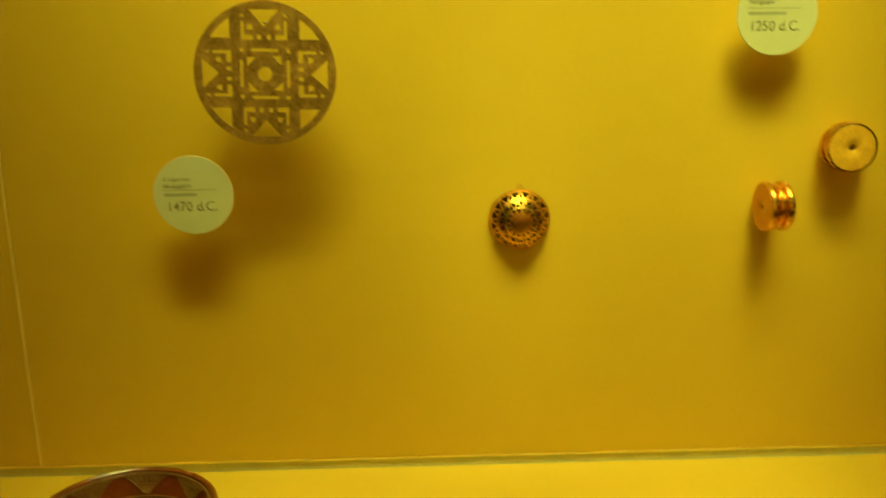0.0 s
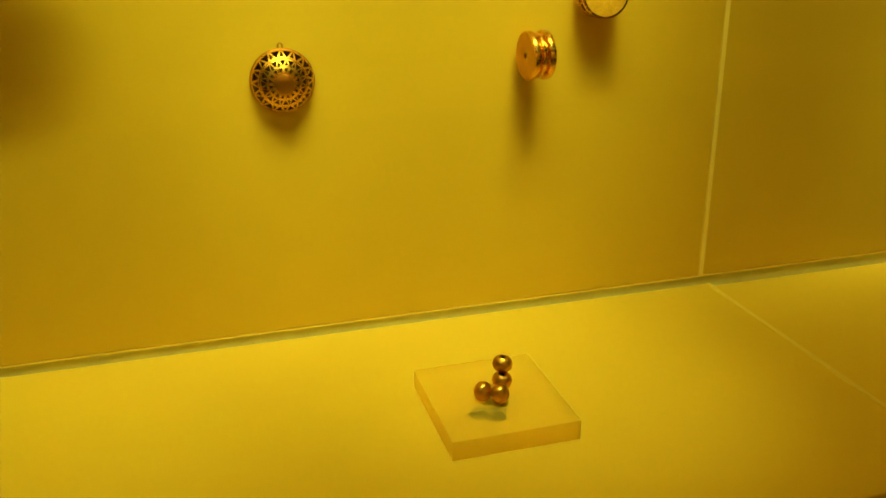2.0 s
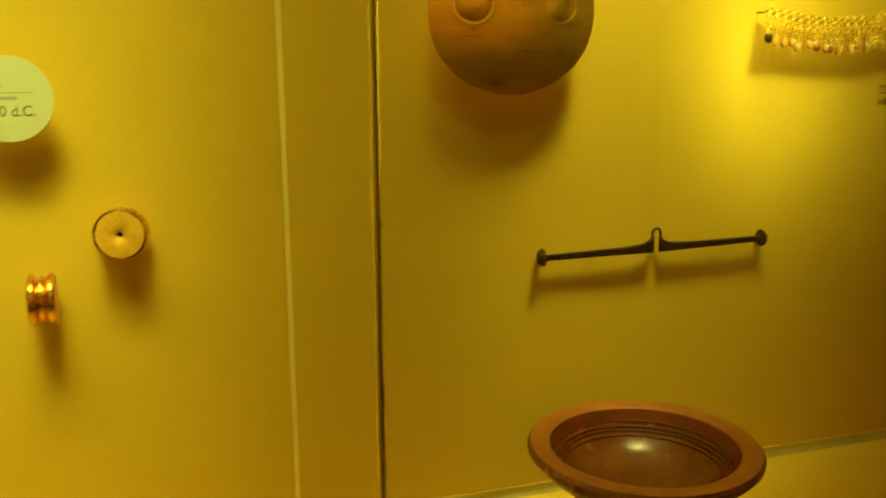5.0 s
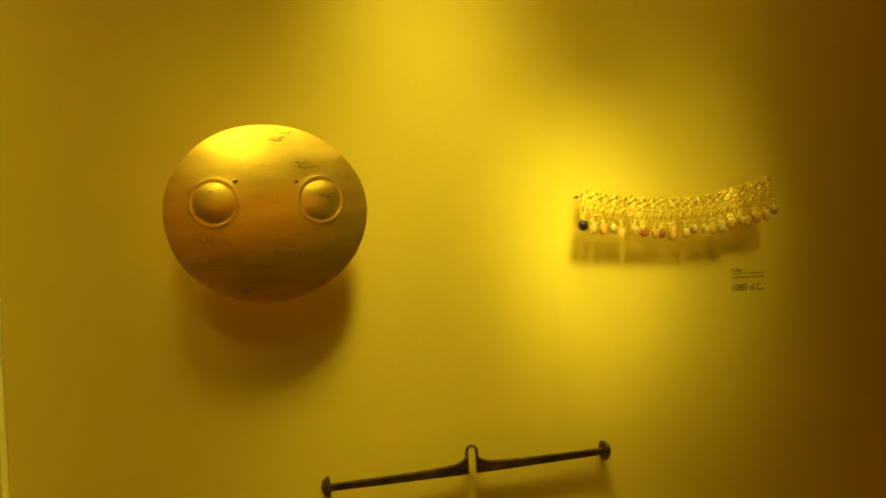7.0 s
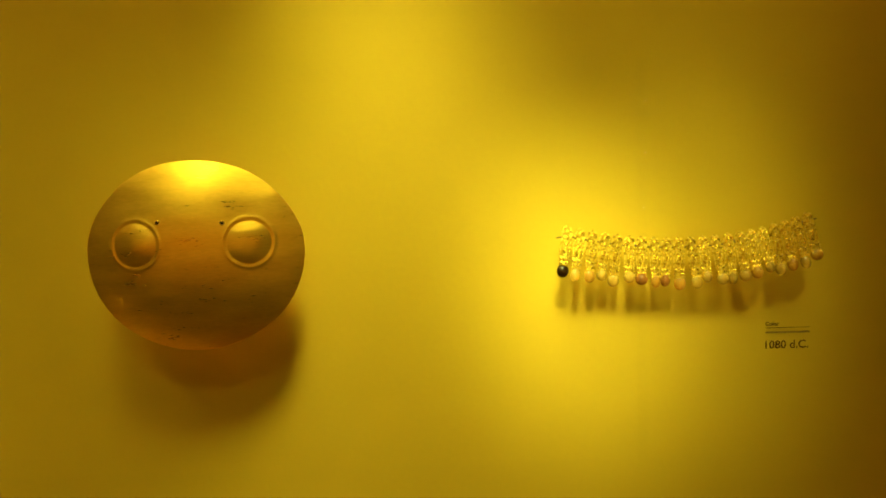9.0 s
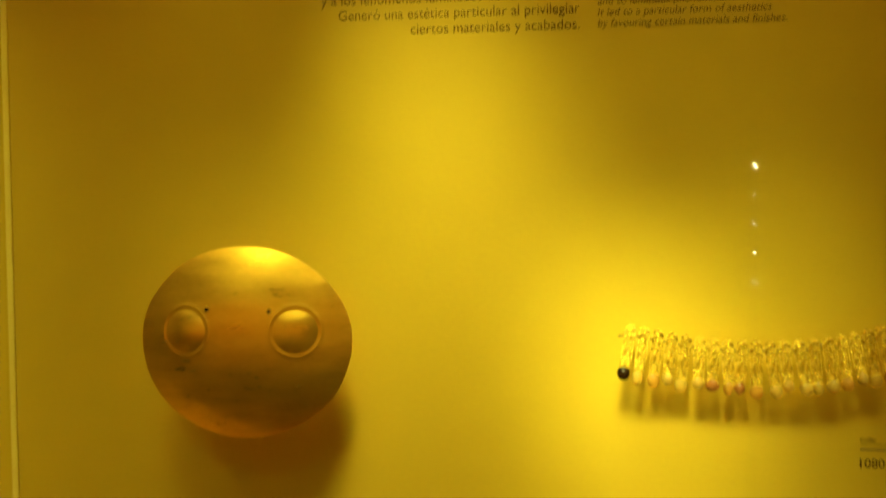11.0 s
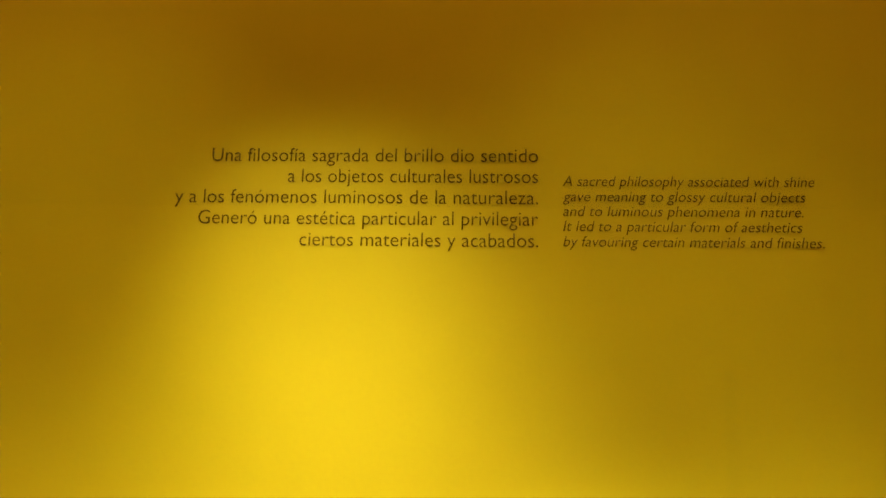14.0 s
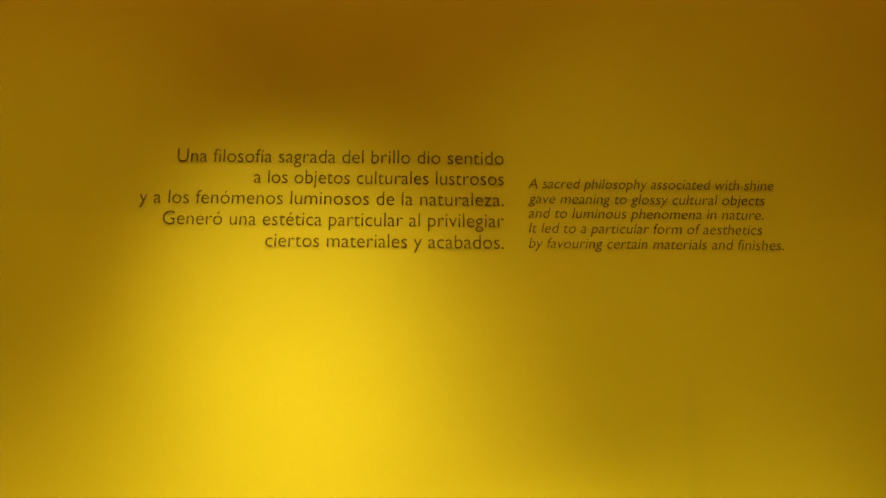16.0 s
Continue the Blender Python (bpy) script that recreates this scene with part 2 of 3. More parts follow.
def cutout(loops, thick, shape=None):
    """A sheet in x, z with holes, its front towards -y: the first loop is the outline; shape(x, z) gives how far a point bulges forward."""
    bm = bmesh.new()
    edges = []
    for loop in loops:
        vs = [bm.verts.new((x, 0, z)) for x, z in loop]
        edges += [bm.edges.new((vs[i], vs[(i + 1) % len(vs)])) for i in range(len(vs))]
    bmesh.ops.triangle_fill(bm, use_beauty=True, use_dissolve=False, edges=edges, normal=(0, -1, 0))
    faces = list(bm.faces)
    res = bmesh.ops.extrude_face_region(bm, geom=faces)
    for v in res["geom"]:
        if isinstance(v, bmesh.types.BMVert):
            v.co.y -= thick
    if shape:
        for v in bm.verts:
            v.co.y -= shape(v.co.x, v.co.z)
    return bm


def circle(r, n=72, cx=0.0, cz=0.0):
    return [(cx + r * math.cos(2 * math.pi * i / n), cz + r * math.sin(2 * math.pi * i / n)) for i in range(n)]


def dense(loop, step):
    out = []
    for (x0, z0), (x1, z1) in zip(loop, loop[1:] + loop[:1]):
        k = max(1, int(math.hypot(x1 - x0, z1 - z0) / step))
        out += [(x0 + (x1 - x0) * i / k, z0 + (z1 - z0) * i / k) for i in range(k)]
    return out


def letters(body, height, width, italic=False, bold=0.0, depth=0.0002):
    """A flat lettered mesh in x, z that faces -y, its lower left at the origin, scaled to the width given."""
    cu = bpy.data.curves.new("lettering", "FONT")
    cu.body, cu.size, cu.extrude, cu.offset = body, 1.0, 0.0, bold
    cu.shear = 0.22 if italic else 0.0
    cu.resolution_u = 4
    ob = bpy.data.objects.new("lettering", cu)
    scene.collection.objects.link(ob)
    me = bpy.data.meshes.new_from_object(ob.evaluated_get(bpy.context.evaluated_depsgraph_get()))
    bpy.data.objects.remove(ob)
    bm = bmesh.new()
    bm.from_mesh(me)
    bpy.data.meshes.remove(me)
    x0, x1 = min(v.co.x for v in bm.verts), max(v.co.x for v in bm.verts)
    s = width / (x1 - x0)
    for v in bm.verts:
        x, y = v.co.x, v.co.y
        v.co = ((x - x0) * s, 0, y * height)
    res = bmesh.ops.extrude_face_region(bm, geom=list(bm.faces))
    for v in res["geom"]:
        if isinstance(v, bmesh.types.BMVert):
            v.co.y -= depth
    return bm


# ---- the showcase ----
SEAM, JOINT, FLOOR_Z, FOOT, TOP = 0.796, 0.815, 0.833, 0.850, 2.047
GLASS_Y, LEFT, RIGHT = -0.50, -1.30, 2.70
setting("wall_left", box(LEFT, -0.422, 0.0, 0.018, FOOT, TOP, 0.001), WALL, "ochre lacquered back panel of the showcase", "wall")
setting("wall_middle", box(-0.4185, SEAM - 0.0036, 0.0, 0.018, FOOT, TOP, 0.001), WALL, "ochre lacquered back panel of the showcase", "wall")
setting("wall_right", box(SEAM + 0.0036, RIGHT, 0.0, 0.018, FOOT, TOP, 0.001), WALL, "ochre lacquered back panel of the showcase", "wall")
for name, x0, x1 in (("trim_seam_left", -0.4215, -0.419), ("trim_seam_right", SEAM - 0.0034, SEAM + 0.0034)):
    setting(name, box(x0, x1, -0.0012, 0.016, FOOT, TOP), EDGE, "pale polished edge strip between two wall panels", "trim")
setting("trim_wall_foot", box(LEFT, RIGHT, 0.0, 0.017, FOOT - 0.003, FOOT - 0.0005), EDGE, "thin pale edge along the foot of the wall panels", "trim")
setting("trim_channel", box(LEFT, RIGHT, 0.003, 0.034, FLOOR_Z - 0.006, FOOT - 0.0035), STRIP, "green-grey metal channel under the foot of the wall", "trim")
setting("floor_left", box(LEFT, JOINT, GLASS_Y + 0.008, 0.050, FLOOR_Z - 0.025, FLOOR_Z, 0.003), FLOOR, "ochre lacquered showcase floor panel", "floor")
setting("floor_right", box(JOINT + 0.001, RIGHT, GLASS_Y + 0.008, 0.050, FLOOR_Z - 0.030, FLOOR_Z - 0.005, 0.002), FLOOR, "ochre lacquered showcase floor panel set slightly lower", "floor")
setting("wall_plinth", box(LEFT, RIGHT, GLASS_Y - 0.02, 0.05, 0.0, FLOOR_Z - 0.031), PLINTH, "dark painted plinth under the showcase", "plinth")
setting("wall_end_left", box(LEFT - 0.03, LEFT, GLASS_Y, 0.30, 0.80, 2.40), WALL, "ochre end wall of the showcase", "wall")
setting("wall_end_right", box(RIGHT, RIGHT + 0.03, GLASS_Y, 0.30, 0.80, 2.40), WALL, "ochre end wall of the showcase", "wall")
setting("wall_trough", box(LEFT, RIGHT, 0.20, 0.23, 1.90, 2.40), CREAM, "cream painted back of the light trough", "wall")
setting("wall_trough_base", box(LEFT, RIGHT, 0.018, 0.20, 1.93, 1.95), CREAM, "cream painted base of the light trough", "wall")
# added out of view: blocks the ceiling fill and hides the trough lamps
setting("wall_added_baffle", box(LEFT, RIGHT, 0.03, 0.04, 2.125, 2.40), CREAM, "unseen cream baffle added to shield the light trough", "wall")
setting("trim_floor_edge", box(JOINT - 0.007, JOINT + 0.0005, GLASS_Y + 0.009, 0.009, FLOOR_Z - 0.02, FLOOR_Z + 0.0008, 0.0006), EDGE_FLOOR, "paler chamfered edge of the floor panel", "trim")
setting("ceiling_case", box(LEFT, RIGHT, GLASS_Y - 0.02, 0.23, 2.40, 2.43), CREAM, "cream ceiling of the showcase", "ceiling")

for name, x0, x1 in (("window_left", LEFT, SEAM - 0.0047), ("window_right", SEAM + 0.0018, RIGHT)):
    pane = setting(name, box(x0, x1, GLASS_Y, GLASS_Y + 0.005, FLOOR_Z - 0.03, 2.40), GLASS, "clear glass front pane of the showcase", "glass pane")
    pane.visible_shadow = False
setting("trim_joint_dark", box(SEAM - 0.0002, SEAM + 0.0009, GLASS_Y + 0.0005, GLASS_Y + 0.0045, FLOOR_Z - 0.03, 2.40), SEALANT, "dark sealant joint between the glass panes", "trim")
setting("trim_joint_light", box(SEAM - 0.0024, SEAM - 0.001, GLASS_Y + 0.0005, GLASS_Y + 0.0045, FLOOR_Z - 0.03, 2.40), GLASS_EDGE, "pale green polished edge of the glass pane", "trim")

# the dim gallery in front, with an unseen lit showcase added on its other side
setting("wall_added_case", box(-1.8, 3.2, -2.99, -2.96, 0.85, 2.42), WALL, "ochre back panel of an unseen showcase added across the gallery", "wall")
setting("floor_added_case", box(-1.8, 3.2, -2.96, -2.42, 0.80, 0.85), FLOOR, "ochre floor of an unseen showcase added across the gallery", "floor")
setting("ceiling_added_case", box(-1.8, 3.2, -2.96, -2.42, 2.42, 2.46), CREAM, "cream ceiling of an unseen showcase added across the gallery", "ceiling")
# unseen board, added so the glass doesn't mirror the far fill lamp
setting("wall_lamp_screen", box(-1.8, 3.2, -2.42, -2.40, 2.24, 2.46), DARK, "dark board added to screen the far fill lamp from the glass", "wall")
setting("wall_added_plinth", box(-1.8, 3.2, -2.99, -2.40, 0.0, 0.80), PLINTH, "dark plinth of an unseen showcase added across the gallery", "plinth")
setting("floor_room", box(-3.0, 4.5, -4.0, 0.3, -0.05, 0.0), CARPET, "dark stone floor of the gallery", "floor")
setting("wall_room_back", box(-3.0, 4.5, -4.1, -4.0, 0.0, 3.0), DARK, "dark painted gallery wall", "wall")
setting("wall_room_west", box(-3.1, -3.0, -4.0, 0.3, 0.0, 3.0), DARK, "dark painted gallery wall", "wall")
setting("wall_room_east", box(4.5, 4.6, -4.0, 0.3, 0.0, 3.0), DARK, "dark painted gallery wall", "wall")
setting("wall_room_front", box(-3.0, 4.5, 0.31, 0.4, 0.0, 3.0), DARK, "dark painted gallery wall", "wall")
setting("wall_lintel", box(-3.0, 4.5, GLASS_Y - 0.06, GLASS_Y - 0.021, 2.36, 3.0), DARK, "dark fascia above the showcase glass", "wall")
setting("ceiling_room", box(-3.0, 4.5, -4.0, 0.3, 3.0, 3.05), DARK, "dark gallery ceiling", "ceiling")


# ---- row of small lamps mirrored in the glass, on an added post ----
LED = bpy.data.materials.new("lit_led")
LED.use_nodes = True
LED.node_tree.nodes["Principled BSDF"].inputs["Emission Color"].default_value = (1.0, 0.95, 0.62, 1)
LED.node_tree.nodes["Principled BSDF"].inputs["Emission Strength"].default_value = 210.0
post = thing("added_led_post", pose(1.744, -1.70, 0.0), "slim dark post added to carry a row of small lit lamps", "lamp post")
part("post", box(-0.008, 0.008, -0.02, 0.0, 0.0, 1.80, 0.001), DARK, post)
part("foot", lathe([(0, 0.0), (0.12, 0.0), (0.12, 0.008), (0.02, 0.014), (0, 0.014)], 32), DARK, post)
for z in (1.518, 1.570, 1.621, 1.670, 1.7215):
    aim = Matrix.Translation((0, 0.0004, z)) @ Vector((-0.355, 1.62, 1.63 - z)).to_track_quat("Z", "Y").to_matrix().to_4x4()
    led = part("led", lathe([(0, 0.0026), (0.0026, 0.0018), (0.0040, 0.0), (0, 0)], 14), LED, post, "small lit lamp")
    led.matrix_local = aim
    # added tube: lets the lamp show from a narrow angle only
    part("snoot", lathe([(0.0042, 0.0), (0.0042, 0.13), (0.0050, 0.13), (0.0050, 0.0), (0.0042, 0.0)], 16), DARK, led, "dark tube added to hide the lamp from other angles")


# ---- spotlights in the case ceiling ----
def spotlight(place, target):
    ob = thing("ceiling_spotlight", look(place, target), "unseen small black cylindrical spotlight added under the showcase ceiling", "spotlight", "showcase spotlights")
    part("housing", lathe([(0.026, -0.001), (0.028, 0.0), (0.028, 0.055), (0.02, 0.066), (0, 0.067)], 28), DARK, ob)
    part("bezel", lathe([(0.0285, -0.004), (0.031, -0.003), (0.031, 0.004), (0.0285, 0.005), (0.0285, -0.004)], 28), BRONZE, ob)
    d = ob.matrix_world.inverted()
    part("stem", tube([d @ Vector((place[0], place[1], 2.405)), d @ Vector((place[0], place[1], 2.36)), (0, 0, 0.06)], 0.005), DARK, ob)


# an unseen housing is added at every row, the fill row too
for place, target, *_ in SPOTS:
    back = (Vector(place) - Vector(target)).normalized()
    spotlight(tuple(Vector(place) + back * 0.045), target)


def pin(parent, x, z, y0):
    """The short metal pin that holds a piece off the wall."""
    y1 = (parent.matrix_world.inverted() @ Vector((0, 0.002, 0))).y
    inv = parent.matrix_world.inverted()
    a = Vector((x, y0, z))
    b = inv @ Vector(((parent.matrix_world @ a).x, 0.002, (parent.matrix_world @ a).z))
    part("mounting_pin", tube([a, b], 0.0011, 8), BRONZE, parent)


# ---- openwork disc ----
def openwork_disc():
    ob = thing("openwork_disc", pose(-0.087, -0.058, 1.357, 0, 1.5, 0), "dull brown gilded copper disc pierced with a stepped star", "disc")
    k = 0.079 / 380
    q = lambda pts: [(x * k, z * k) for x, z in pts]
    loops = [circle(0.079, 96), circle(38 * k, 28)]
    one = [q([(-78, 335), (78, 335), (2, 246)])]                                   # wedge towards the rim
    one += [q([(188, 182), (300, 182), (256, 250), (188, 306)])]                    # corner between the bars
    one += [q([(-72, 117), (72, 117), (72, 133), (-72, 133)])]                      # slot
    one += [q([(112, 112), (140, 112), (124, 140)])]
    one += [q([(40, 95), (88, 95), (88, 45)])]
    for s in (-1, 1):
        one += [q([(s * 60, 178), (s * 122, 178), (s * 122, 275), (s * 106, 275), (s * 106, 204), (s * 60, 204)][::s])]
        one += [q([(s * 58, 232), (s * 92, 232), (s * 80, 262), (s * 62, 256)][::s])]
        one += [q([(s * 16, 180), (s * 36, 180), (s * 36, 205), (s * 16, 205)][::s])]
        one += [q([(s * 104, 300), (s * 128, 292), (s * 112, 318)][::s])]
    for r in range(4):
        c, sn = round(math.cos(r * math.pi / 2)), round(math.sin(r * math.pi / 2))
        loops += [[(c * x - sn * z, sn * x + c * z) for x, z in lp] for lp in one]
    part("pierced_sheet", cutout(loops, 0.0016), TUMBAGA, ob, flat=True)
    part("rim_band", cutout([circle(0.0792, 96), circle(0.0715, 96)], 0.0022), TUMBAGA, ob, "darker worn rim")
    pin(ob, 0.0, 0.055, 0.0)


openwork_disc()


# ---- round labels and lettering ----
def round_label(x, y, z, head, lines_of_head, place_width, date):
    ob = thing("round_label", pose(x, y, z), "round cream card label with dark printed date", "label", "round labels")
    part("card", lathe([(0, 0.0), (0.0462, 0.0), (0.0465, 0.0004), (0.0465, 0.0016), (0.0462, 0.002), (0, 0.002)], 72), PAPER, ob).matrix_local = pose(0, 0, 0, 90, 0, 0)
    zz = 0.0185 if lines_of_head > 1 else 0.0125
    for i, (body, w) in enumerate(head):
        t = part("heading", letters(body, 0.0068, w, bold=0.012), INK, ob, flat=True)
        t.location = (-0.034, -0.0021, zz - i * 0.0078 - 0.001)
    part("rule", box(-0.034, 0.026, -0.0023, -0.0021, 0.0062, 0.0068), INK, ob)
    part("place_bar", box(-0.034, -0.034 + place_width, -0.0023, -0.0021, -0.001, 0.0026), FADED, ob)
    t = part("date", letters(date, 0.0165, 0.056, bold=0.010), INK, ob, flat=True)
    t.location = (-0.029, -0.0021, -0.0185)
    pin(ob, 0.0, 0.0, 0.0)


FADED = material("faded_label_ink", (0.38, 0.40, 0.28), rough=0.7, vary=0.15, scale=300)
round_label(-0.182, -0.040, 1.217, [("Colgantes", 0.031), ("de orejera", 0.032)], 2, 0.038, "1470 d.C.")
round_label(0.497, -0.035, 1.416, [("Nariguera", 0.029)], 1, 0.044, "1250 d.C.")

FADED_WALL = material("faded_wall_print", (0.34, 0.21, 0.03), rough=0.6, vary=0.15, scale=300)
PRINT_Y = -0.0004
text = thing("wall_text", pose(0, PRINT_Y, 0), "dark brown Spanish paragraph set on the ochre wall", "wall text")
for body, x0, x1, z in (("Una filosofía sagrada del brillo dio sentido", 1.180, 1.422, 1.8907), ("a los objetos culturales lustrosos", 1.238, 1.422, 1.8747),
                        ("y a los fenómenos luminosos de la naturaleza.", 1.1545, 1.422, 1.8587), ("Generó una estética particular al privilegiar", 1.173, 1.422, 1.8427),
                        ("ciertos materiales y acabados.", 1.249, 1.422, 1.8267)):
    part("line", letters(body, 0.0152, x1 - x0, bold=-0.008), VINYL, text, flat=True).location = (x0, 0, z)
text = thing("wall_text", pose(0, PRINT_Y, 0), "dark brown italic English paragraph set on the ochre wall", "wall text")
for body, x1, z in (("A sacred philosophy associated with shine", 1.6195, 1.8727), ("gave meaning to glossy cultural objects", 1.6125, 1.8612),
                    ("and to luminous phenomena in nature.", 1.6105, 1.8502), ("It led to a particular form of aesthetics", 1.6090, 1.8390),
                    ("by favouring certain materials and finishes.", 1.6235, 1.8277)):
    part("line", letters(body, 0.0112, x1 - 1.440, italic=True, bold=-0.008), VINYL, text, flat=True).location = (1.440, 0, z)
tag = thing("wall_caption", pose(1.696, PRINT_Y, 1.3855), "small dark caption with a date printed on the wall", "caption")
part("heading", letters("Collar", 0.0062, 0.0155, bold=0.012), VINYL, tag, flat=True).location = (0, 0, 0.0268)
part("rule", box(0, 0.050, -0.0002, 0, 0.0240, 0.0245), VINYL, tag)
part("place_bar", box(0, 0.050, -0.0002, 0, 0.0180, 0.0202), FADED_WALL, tag)
part("date", letters("1080 d.C.", 0.0128, 0.0485, bold=0.01), VINYL, tag, flat=True).location = (0, 0, 0.001)


# ---- domed openwork pendant ----
def pendant():
    ob = thing("pendant", pose(0.2065, -0.0065, 1.173), "domed round gold pendant pierced with triangles around a boss", "pendant")
    R = 0.0370
    dome = lambda x, z: 0.023 * max(0.0, 1 - (x * x + z * z) / (R * R)) ** 0.8
    n = 16
    loops = [circle(R, 84)]

    def tri(a, r_base, r_tip, half):
        f = lambda r, b: (r * math.cos(b), r * math.sin(b))
        return dense([f(r_base, a - half), f(r_base, a + half), f(r_tip, a)], 0.0022)

    for i in range(n):
        a = 2 * math.pi * (i + 0.5) / n
        s = math.pi / n
        loops.append(tri(a, 0.0354, 0.0285, s * 0.74))
        loops.append(tri(a + s, 0.0296, 0.0348, s * 0.44))
        loops.append(tri(a + s, 0.0262, 0.0200, s * 0.72))
        loops.append(tri(a, 0.0206, 0.0262, s * 0.46))
        loops.append(tri(a, 0.0178, 0.0128, s * 0.66))
    part("pierced_dome", cutout(loops, 0.0012, dome), WARM_GOLD, ob, "polished gold pierced dome")
    part("back_plate", lathe([(0, 0), (0.0355, 0), (0.0358, 0.0008), (0.034, 0.0012), (0, 0.0014)], 64), INNER, ob, "brown inner back plate").matrix_local = pose(0, 0.0035, 0, 90, 0, 0)
    rim = part("rim", tube([(R * math.cos(2 * math.pi * i / 72), 0, R * math.sin(2 * math.pi * i / 72)) for i in range(73)], 0.0011, 8), GOLD_SOFT, ob)
    ring = part("inner_ring", tube([(0.0274 * math.cos(2 * math.pi * i / 72), -dome(0.0274, 0) - 0.001, 0.0274 * math.sin(2 * math.pi * i / 72)) for i in range(73)], 0.0006, 8), GOLD, ob)
    part("boss", lathe([(0.0112, 0), (0.0110, 0.0012), (0.0085, 0.0022), (0.004, 0.0027), (0, 0.0028)], 40), GOLD_SOFT, ob).matrix_local = pose(0, -0.0228, 0, 90, 0, 0)
    part("loop", tube([(0.0028 * math.cos(a), 0, R + 0.0028 + 0.0038 * math.sin(a)) for a in np.linspace(0, 2 * math.pi, 25)], 0.0009, 8), GOLD_SOFT, ob)
    for a in (3.05, -0.55, 0.12):
        part("side_tab", lathe([(0, 0), (0.0012, 0), (0.0012, 0.0022), (0, 0.0024)], 10), GOLD_SOFT, ob).matrix_local = pose(R * math.cos(a), 0, R * math.sin(a), 0, 90 - math.degrees(a), 0)
    pin(ob, 0, 0, 0.0035)


pendant()


# ---- ear spools ----
def ear_spool(m, face, label):
    ob = thing("ear_spool", m, label, "ear spool", "ear spools")
    r, h = 0.0302, 0.029
    prof = [(0.0036, -0.0100), (0.0036, -0.0004), (0.0044, 0.0), (r - 0.0030, 0.0002), (r - 0.0008, 0.0010), (r, 0.0030)]
    prof += [(r, 0.0062), (r - 0.0012, 0.0082), (r - 0.0062, 0.0096), (r - 0.0070, 0.0108), (r - 0.0030, 0.0126), (r - 0.0024, 0.0145), (r - 0.0030, 0.0164),
             (r - 0.0070, 0.0182), (r - 0.0062, 0.0194), (r - 0.0012, 0.0208), (r, 0.0228), (r, 0.0260), (r - 0.0010, 0.0280), (r - 0.0030, h - 0.0002), (0.0044, h), (0.0036, h - 0.0004), (0.0036, h - 0.010)]
    drum = part("drum", lathe(prof[3:-3], 72, wobble=0.006), GOLD, ob, "polished gold grooved side")
    for nm, hh, sg in (("front_disc", 0.0, 1), ("back_disc", h, -1)):
        part(nm, lathe([(0.0036, hh + sg * 0.012), (0.0036, hh + sg * 0.0004), (0.0044, hh - sg * 0.0003), (0.015, hh - sg * 0.0006), (r - 0.0034, hh - sg * 0.0002), (r - 0.0030, hh + sg * 0.0006)], 64), face, ob, "hammered gold face with a small hole")
    part("core", lathe([(0, 0.0115), (0.006, 0.0115), (0.006, h - 0.0115), (0, h - 0.0115)], 20), DARKHOLE, ob, "dark plug painted as the shade in the hollow core")
    return ob


def facing(place, way):
    """A pose whose own +z points away from the viewer's side, its face (z = 0) looking along way."""
    return Matrix.Translation(place) @ (-Vector(way)).to_track_quat("Z", "Y").to_matrix().to_4x4()


a = ear_spool(facing((0.600, -0.0395, 1.2605), (-0.10, -1, 0.08)), GOLD_FACE, "gold ear spool on the wall with its hammered face forward")
pin(a, 0.004, 0.0, 0.0)
b = ear_spool(facing((0.4975, -0.0365, 1.1905), (-1, -0.06, 0.0)), GOLD_SOFT, "gold ear spool on the wall turned to show its grooves")
part("mounting_pin", tube([(0, 0.0, 0.0145), b.matrix_world.inverted() @ Vector((0.512, 0.002, 1.1905))], 0.0011, 8), BRONZE, b)


